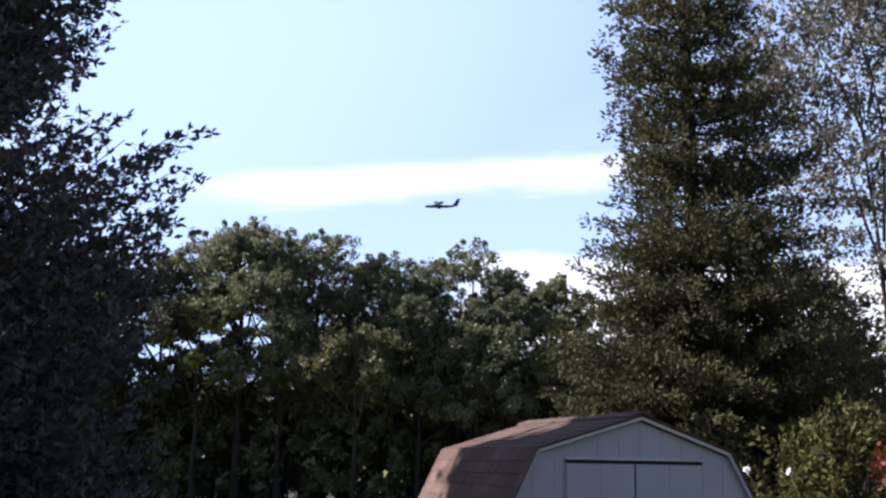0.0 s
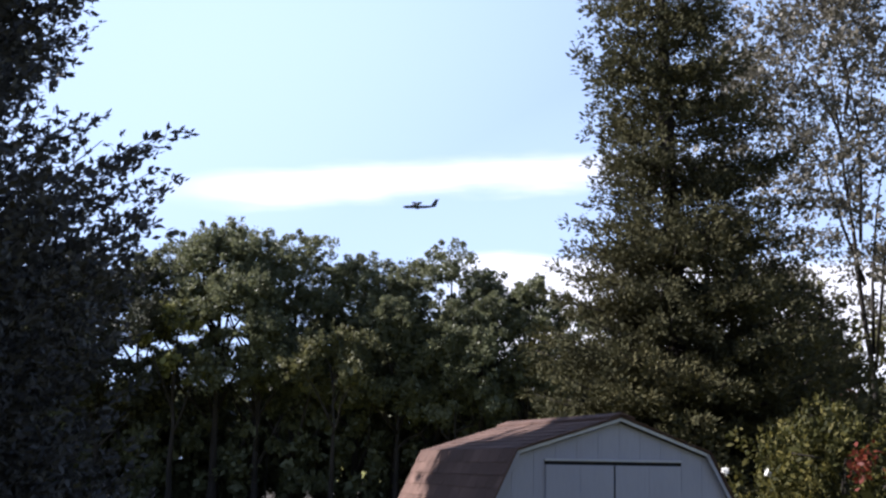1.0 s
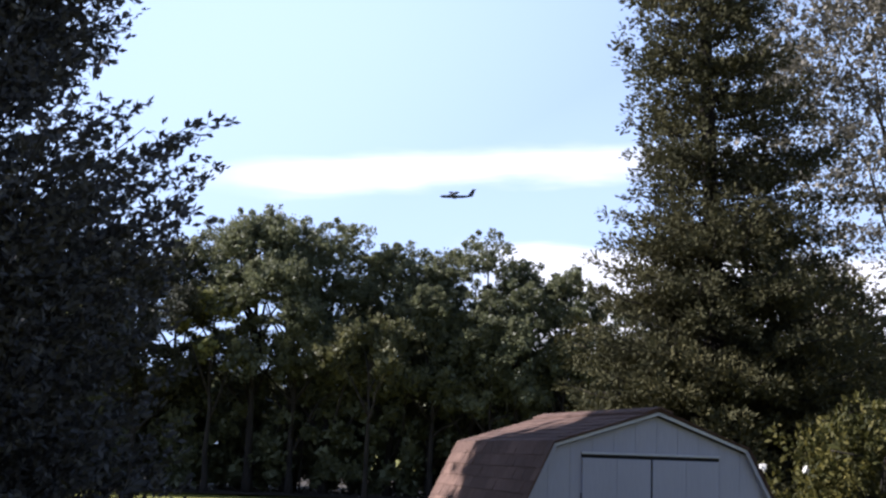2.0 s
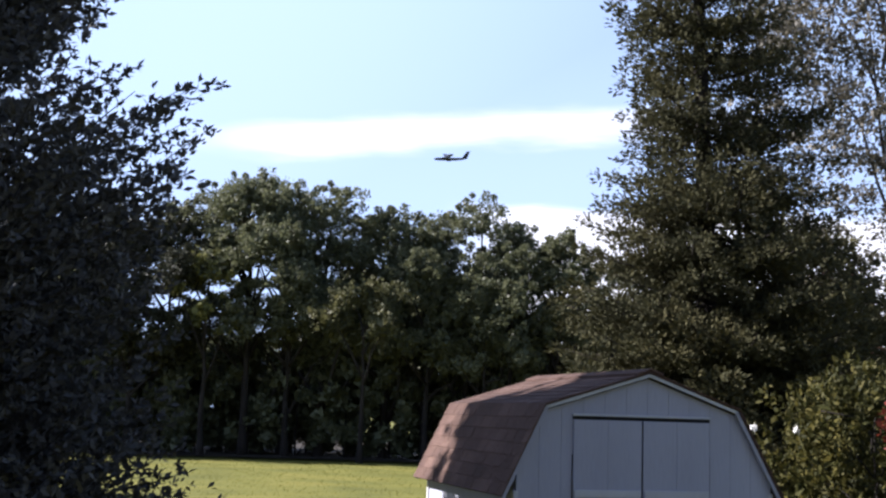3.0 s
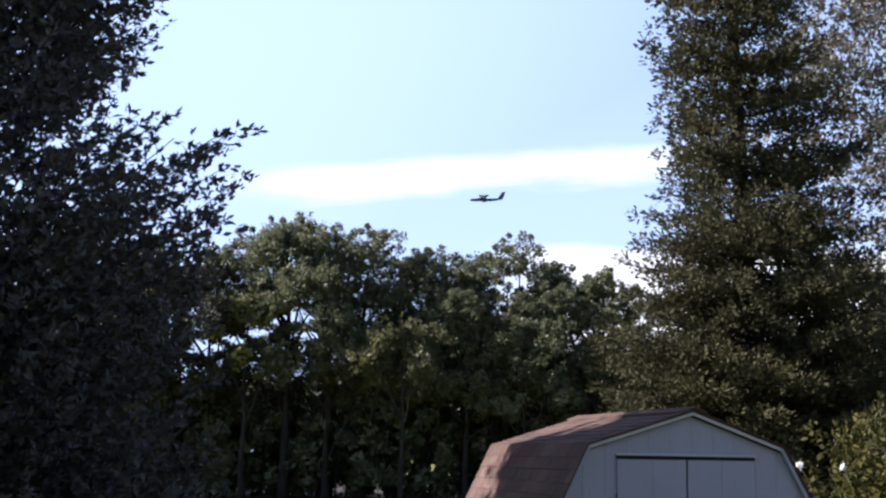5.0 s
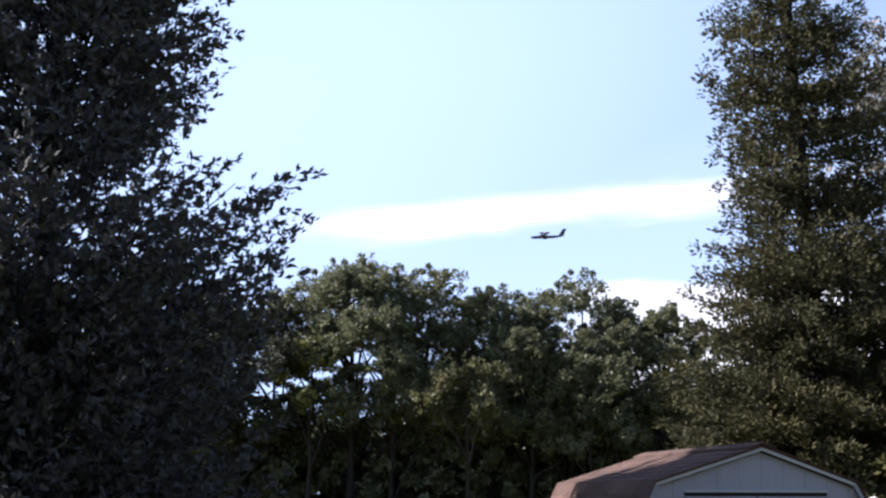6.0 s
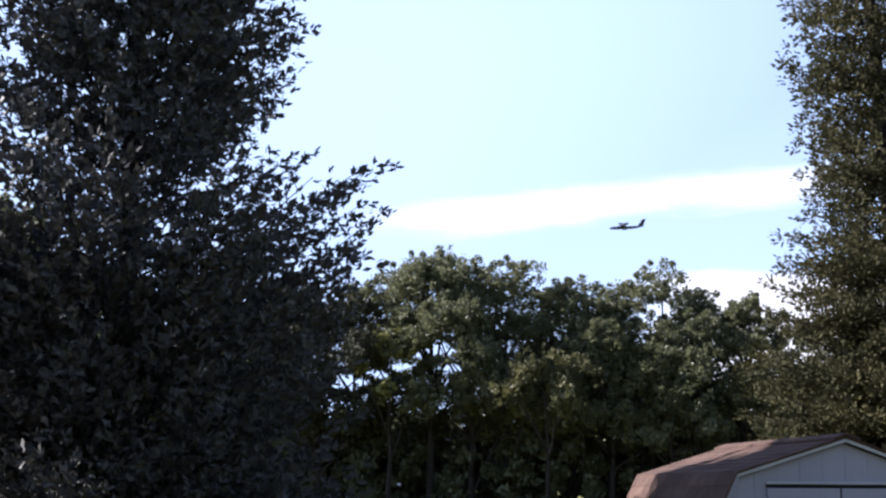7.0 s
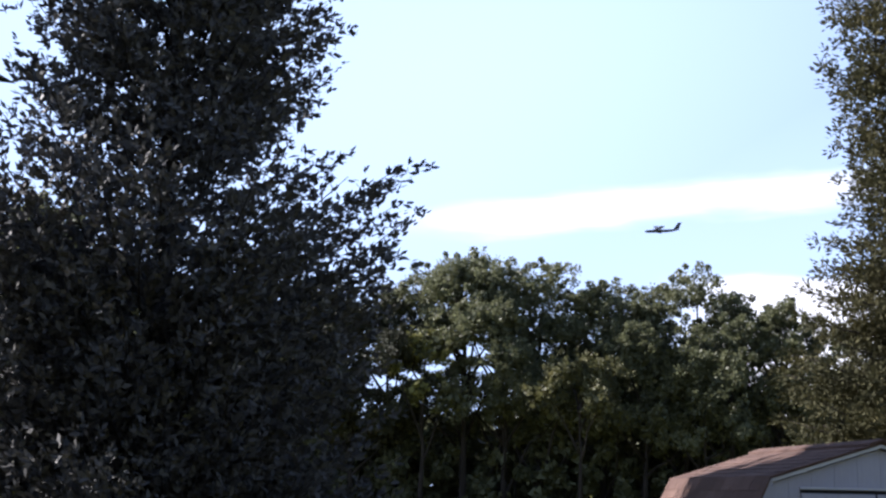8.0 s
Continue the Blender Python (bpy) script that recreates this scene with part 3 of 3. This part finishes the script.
    broadleaf("plum_tree", 10.6, 36.0, 6.6, 2.3, 72, M_COPPER, "small plum with dark red-brown leaves", base=0.3, lobes=14, density=0.55, fill=0.4, leaf=0.17)
    broadleaf("maple_tree", 14.2, 35.0, 7.2, 2.6, 73, M_OLIVE, "bushy yellow-green maple beside the plum", base=0.15, lobes=16, density=0.7, fill=0.6, leaf=0.17)
    for i, (x, y, h, s) in enumerate([(9.0, 44, 5.0, 2.4), (13.0, 43, 4.6, 2.4), (17.0, 43, 5.6, 2.6), (21.0, 45, 7.0, 3.0)]):
        broadleaf("hedge_tree", x, y, h, s, 80 + i, M_OAK, "dark leafy hedge tree at the lot line", base=0.05, lobes=16, density=0.8, fill=2.0, leaf=0.2, group="hedge trees at the lot line")
    # the left-hand side, beyond the fir
    broadleaf("maple_tree", -14.2, 27.0, 8.6, 2.9, 75, M_OAK, "dark rounded maple beside the tall fir", base=0.1, lobes=22, density=1.0, fill=1.6, leaf=0.17)
    broadleaf("maple_tree", -10.4, 26.5, 5.6, 2.2, 76, M_OAK, "low dark maple behind the tall fir", base=0.06, lobes=16, density=1.0, fill=1.8, leaf=0.17)


def make_bush():
    ob = broadleaf("garden_bush", 4.9, 14.6, 2.65, 1.22, 91, M_BUSH, "tall yellow-green garden bush with some reddening leaves beside the shed", "bush", base=0.1, lobes=26, density=3.3, leaf=0.078,
                   tufts=18, sigma=0.072, fill=0.9, trunk=0.03, lobe_size=0.30, squash=0.95)
    rng = np.random.default_rng(92)
    c = np.array([-0.16, -1.04, 1.99]) + rng.normal(size=(80, 3)) * np.array([0.08, 0.10, 0.10])
    child("red_leaves", quads("red_leaves", leaves(rng, c, 0.085, 0.045), M_RED), ob, "leaves turned autumn red", "stuff")
    shoots = []
    for i in range(40):
        a, r = rng.uniform(0, 6.28), rng.uniform(0.3, 1.0)
        p = np.array([r * math.cos(a), r * math.sin(a), rng.uniform(1.1, 2.6 - 0.85 * r)])
        d = unit(np.array([0.25 * math.cos(a), 0.25 * math.sin(a), 1.0]))
        cc = p + d * rng.uniform(0.1, 0.55, size=(34, 1)) + rng.normal(size=(34, 3)) * 0.03
        shoots.append(leaves(rng, cc, 0.085, 0.035, d + rng.normal(size=(34, 3)) * 0.5, 0.4))
    # white tufts on added stems stand in for two bright spots beside the shed
    for x, y, z in ((-1.55, -0.7, 1.88), (-1.09, -0.7, 1.88)):
        v, f = tube([(x * 0.6, y * 0.7, 1.3), (x * 0.9, y, 1.6), (x, y, z)], [0.008, 0.006, 0.004], 5)
        stem = child("spot_stem", mesh_from("spot_stem", v, f, M_BUSH, True), ob)
        out = unit(rng.normal(size=(16, 3)))
        child("bright_spot", quads("bright_spot", leaves(rng, np.array([x, y, z]) + out * 0.025, 0.055, 0.045, out, 0.5), M_SPOT), stem, "white tuft standing in for a bright spot beside the shed", "stuff")
    child("shoot_leaves", quads("shoot_leaves", np.concatenate(shoots), M_BUSH), ob, kind="stuff")


# ---- the shed ----
KNEES = (0.98, 0.865)


def gable(x, grow=0.0):
    """Height of the gambrel line over x."""
    a, knee = abs(x), KNEES[x > 0]
    if a < knee:
        return 2.346 - (2.346 - 2.04) * a / knee + grow
    return 2.04 - (2.04 - 1.25) * (a - knee) / ((1.365 if x < 0 else 1.305) - knee) + grow


def make_shed():
    shed = new("garden_shed")
    shed.matrix_basis = pose(1.815, 11.45, 0, 0, 0, 15.4)
    tagged(shed, "white wooden barn-style garden shed with a brown shingled gambrel roof", "shed")
    hw, depth, bottom, rake = 1.22, 2.93, 0.14, -0.045
    # front and back: upright boards with grooves between them
    n = 12
    for face, (y0, y1) in enumerate(((0.0, 0.03), (depth - 0.03, depth))):
        for i in range(n):
            x0, x1 = -hw + 2 * hw * i / n + 0.0012, -hw + 2 * hw * (i + 1) / n - 0.0012
            xs = sorted({x0, x1, *[b for b in (-KNEES[0], 0.0, KNEES[1]) if x0 < b < x1]})
            top = [(x, gable(x, rake)) for x in xs]
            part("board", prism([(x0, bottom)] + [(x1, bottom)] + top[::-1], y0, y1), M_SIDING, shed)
        inner = [(x, gable(x, rake - 0.01)) for x in (-hw + 0.01, -KNEES[0], 0, KNEES[1], hw - 0.01)]
        yy = (y0 + 0.02, y1 + 0.015) if face == 0 else (y0 - 0.015, y1 - 0.02)
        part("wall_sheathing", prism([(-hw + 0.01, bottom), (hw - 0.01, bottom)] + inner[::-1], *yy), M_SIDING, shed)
    for s in (-1, 1):
        for i in range(15):
            y0, y1 = 0.05 + (depth - 0.1) * i / 15 + 0.003, 0.05 + (depth - 0.1) * (i + 1) / 15 - 0.003
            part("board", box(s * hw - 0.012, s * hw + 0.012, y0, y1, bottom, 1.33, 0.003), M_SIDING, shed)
        for y in (-0.004, depth - 0.056):
            part("corner_trim", box(s * (hw + 0.004) - 0.022, s * (hw + 0.004) + 0.022, y, y + 0.06, bottom - 0.01, 1.30), M_TRIM, shed)
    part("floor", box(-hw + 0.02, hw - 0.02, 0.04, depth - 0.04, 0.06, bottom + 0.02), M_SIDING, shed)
    for x in (-0.9, 0.0, 0.9):
        part("skid", box(x - 0.05, x + 0.05, 0.05, depth - 0.05, -0.04, 0.07), M_BARK, shed, "weathered timber skid")
    # rake boards on both gables
    line = [(-1.365, 1.25), (-KNEES[0], 2.04), (0.0, 2.346), (KNEES[1], 2.04), (1.305, 1.25)]
    for y in (-0.055, depth + 0.022):
        for (xa, za), (xb, zb) in zip(line[:-1], line[1:]):
            dx, dz = xb - xa, zb - za
            ln = math.hypot(dx, dz)
            nx, nz = dz / ln, -dx / ln
            w = 0.030
            o = [(xa, za - 0.004), (xb, zb - 0.004), (xb + nx * w, zb + nz * w), (xa + nx * w, za + nz * w)]
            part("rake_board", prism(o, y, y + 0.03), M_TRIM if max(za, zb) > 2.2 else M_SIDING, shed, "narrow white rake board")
    # the roof: a deck for each slope, with courses of shingles on it
    for k, ((xa, za), (xb, zb)) in enumerate(zip(line[:-1], line[1:])):
        dx, dz = xb - xa, zb - za
        ln = math.hypot(dx, dz)
        ex, ez = dx / ln, dz / ln
        nx, nz = -ez, ex
        part("roof_deck", prism([(xa, za), (xb, zb), (xb + nx * 0.016, zb + nz * 0.016), (xa + nx * 0.016, za + nz * 0.016)], -0.06, depth + 0.06), M_ROOF, shed, "brown roof slope")
        rng = random.Random(7 + k)
        low_first = k < 2
        courses = max(3, round(ln / 0.125))
        verts, faces = [], []
        for c in range(courses):
            sa, sb = ln * c / courses, ln * (c + 1) / courses + 0.012
            if not low_first:
                sa, sb = ln - ln * c / courses, ln - ln * (c + 1) / courses - 0.012
            y = -0.075 - (0.0 if c % 2 else 0.13)
            while y < depth + 0.07:
                ya, yb = max(y + 0.003, -0.078), min(y + 0.26 - 0.003, depth + 0.078)
                y += 0.26
                if yb - ya < 0.02:
                    continue
                h0 = 0.022 + rng.uniform(-0.002, 0.003)
                o = len(verts)
                for s, h in ((sa, h0), (sb, 0.017)):
                    for yy in (ya, yb):
                        for d in (h, 0.012):
                            verts.append((xa + ex * s + nx * d, yy, za + ez * s + nz * d))
                faces += [tuple(o + i for i in f) for f in ((0, 2, 6, 4), (0, 1, 3, 2), (0, 4, 5, 1), (2, 3, 7, 6), (4, 6, 7, 5))]
        child("shingles", mesh_from("shingles", verts, faces, M_ROOF), shed, "brown asphalt shingles", "stuff")
    bm = prism([(-0.12, 2.346 - 0.012), (0, 2.346 + 0.028), (0.12, 2.346 - 0.012), (0.12, 2.346 + 0.004), (0, 2.346 + 0.046), (-0.12, 2.346 + 0.004)], -0.08, depth + 0.08)
    part("ridge_cap", bm, M_ROOF, shed, "brown shingle ridge cap")
    # double doors
    c, w, top, y = -0.053, 0.652, 1.94, -0.022
    # near-black strip paints the shadow line in the gap over the doors
    part("door_gap", box(c - w - 0.006, c + w + 0.006, -0.010, -0.002, top - 0.016, top + 0.014, 0.002), M_GAP, shed, "dark strip for the shadowed gap over the doors")
    part("door_header", box(c - w - 0.01, c + w + 0.01, -0.024, -0.001, top + 0.015, top + 0.034, 0.003), M_TRIM, shed)
    for s in (-1, 1):
        x0, x1 = (c - w, c - 0.008) if s < 0 else (c + 0.008, c + w)
        door = new("door")
        door.parent = shed
        tagged(door, "white boarded shed door")
        m = 2
        for i in range(m):
            a, b = x0 + (x1 - x0) * i / m + 0.0008, x0 + (x1 - x0) * (i + 1) / m - 0.0008
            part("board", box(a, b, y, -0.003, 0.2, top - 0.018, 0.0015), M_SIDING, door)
        part("rail", box(x0 + 0.01, x1 - 0.01, y - 0.018, y - 0.0005, 1.25, 1.315), M_TRIM, door)
        part("rail", box(x0 + 0.01, x1 - 0.01, y - 0.018, y - 0.0005, 0.24, 0.31), M_TRIM, door)
        for xx in (x0 + 0.002, x1 - 0.062):
            part("stile", box(xx, xx + 0.06, y - 0.018, y - 0.0005, 0.315, 1.245), M_TRIM, door)
        for zz in (0.45, 1.12):
            hx = x0 - 0.02 if s < 0 else x1 - 0.10
            part("hinge", box(hx, hx + 0.12, y - 0.026, y - 0.018, zz, zz + 0.03, 0.002), M_METAL, door, "black strap hinge")
    part("door_gap", box(c - 0.0075, c + 0.0075, -0.009, -0.002, 0.2, top - 0.018, 0.001), M_GAP, shed, "dark seam between the doors")
    for xx in (c - w - 0.009, c + w + 0.001):
        part("door_gap", box(xx, xx + 0.008, -0.009, -0.002, 0.2, 1.62, 0.001), M_GAP, shed, "dark seam beside the door")
    part("latch", box(c - 0.05, c + 0.06, y - 0.034, y - 0.019, 1.02, 1.06, 0.003), M_METAL, shed, "black iron latch")


# ---- the aircraft ----
def make_plane():
    ob = new("aeroplane")
    d = 950.0
    ob.matrix_basis = pose(-0.0009 * d, d, 0.203 * d + 1.9, 11.5, -3, 11)
    tagged(ob, "small grey twin-propeller aeroplane flying over the woods", "aeroplane")
    ln = 26.0
    prof = [(-0.5, 0.15), (-0.48, 0.55), (-0.44, 0.9), (-0.38, 1.1), (-0.1, 1.15), (0.15, 1.1), (0.3, 0.9), (0.42, 0.5), (0.5, 0.2)]
    v, f = tube([(s * ln, 0, 0.6 * max(0, s - 0.15) * 3) for s, r in prof], [r for s, r in prof], 14)
    child("fuselage", mesh_from("fuselage", v, f, M_PLANE, True), ob)

    def blade(name, pts, thick, axis):
        bm = bmesh.new()
        off = Vector((0, 0, thick)) if axis == "z" else Vector((0, thick, 0))
        a = [bm.verts.new(Vector(p) - off) for p in pts]
        b = [bm.verts.new(Vector(p) + off) for p in pts]
        bm.faces.new(a)
        bm.faces.new(b[::-1])
        for i in range(len(a)):
            j = (i + 1) % len(a)
            bm.faces.new((a[j], a[i], b[i], b[j]))
        part(name, bm, M_PLANE, ob)

    for s in (-1, 1):
        blade("wing", [(-4.8, 0, 1.9), (-0.4, 0, 1.9), (-0.6, s * 13.0, 3.5), (-3.6, s * 13.0, 3.5)], 0.35, "z")
        blade("tailplane", [(12.2, 0, 5.8), (14.4, 0, 5.8), (14.8, s * 3.8, 5.9), (13.4, s * 3.8, 5.9)], 0.12, "z")
        e = [(-6.2, s * 4.1, 1.0), (-5.6, s * 4.1, 1.0), (-4.0, s * 4.1, 0.9), (-1.2, s * 4.1, 1.2)]
        v, f = tube(e, [0.25, 0.6, 0.65, 0.2], 10)
        child("engine", mesh_from("engine", v, f, M_PLANE, True), ob)
    blade("fin", [(8.6, 0, 1.0), (12.8, 0, 1.0), (14.8, 0, 6.0), (12.4, 0, 6.0)], 0.16, "y")
    v, f = tube([(-2.8, 1.5, -1.2), (0.2, 1.5, -1.3)], [0.5, 0.4], 8)
    child("landing_gear_fairing", mesh_from("landing_gear_fairing", v, f, M_PLANE, True), ob)


def make_sky_block_wall():
    """An unseen plain wall added at the camera's back to block sky light."""
    part_of = new("wall_sky_block")
    part_of.location = (0, -2.2, 0)
    tagged(part_of, "unseen plain sided wall added behind the camera to block sky light", "wall", kind="structure")
    for i in range(30):
        part("siding_course", box(-15, 15, -0.12, 0.0 - 0.012 * (i % 2), 0.25 * i, 0.25 * i + 0.247, 0.006), M_BLOCK_WALL, part_of)


make_ground()
make_sky_block_wall()
make_forest_floor()
make_grass()
make_woods()
make_evergreens()
make_bush()
make_plane()
make_shed()
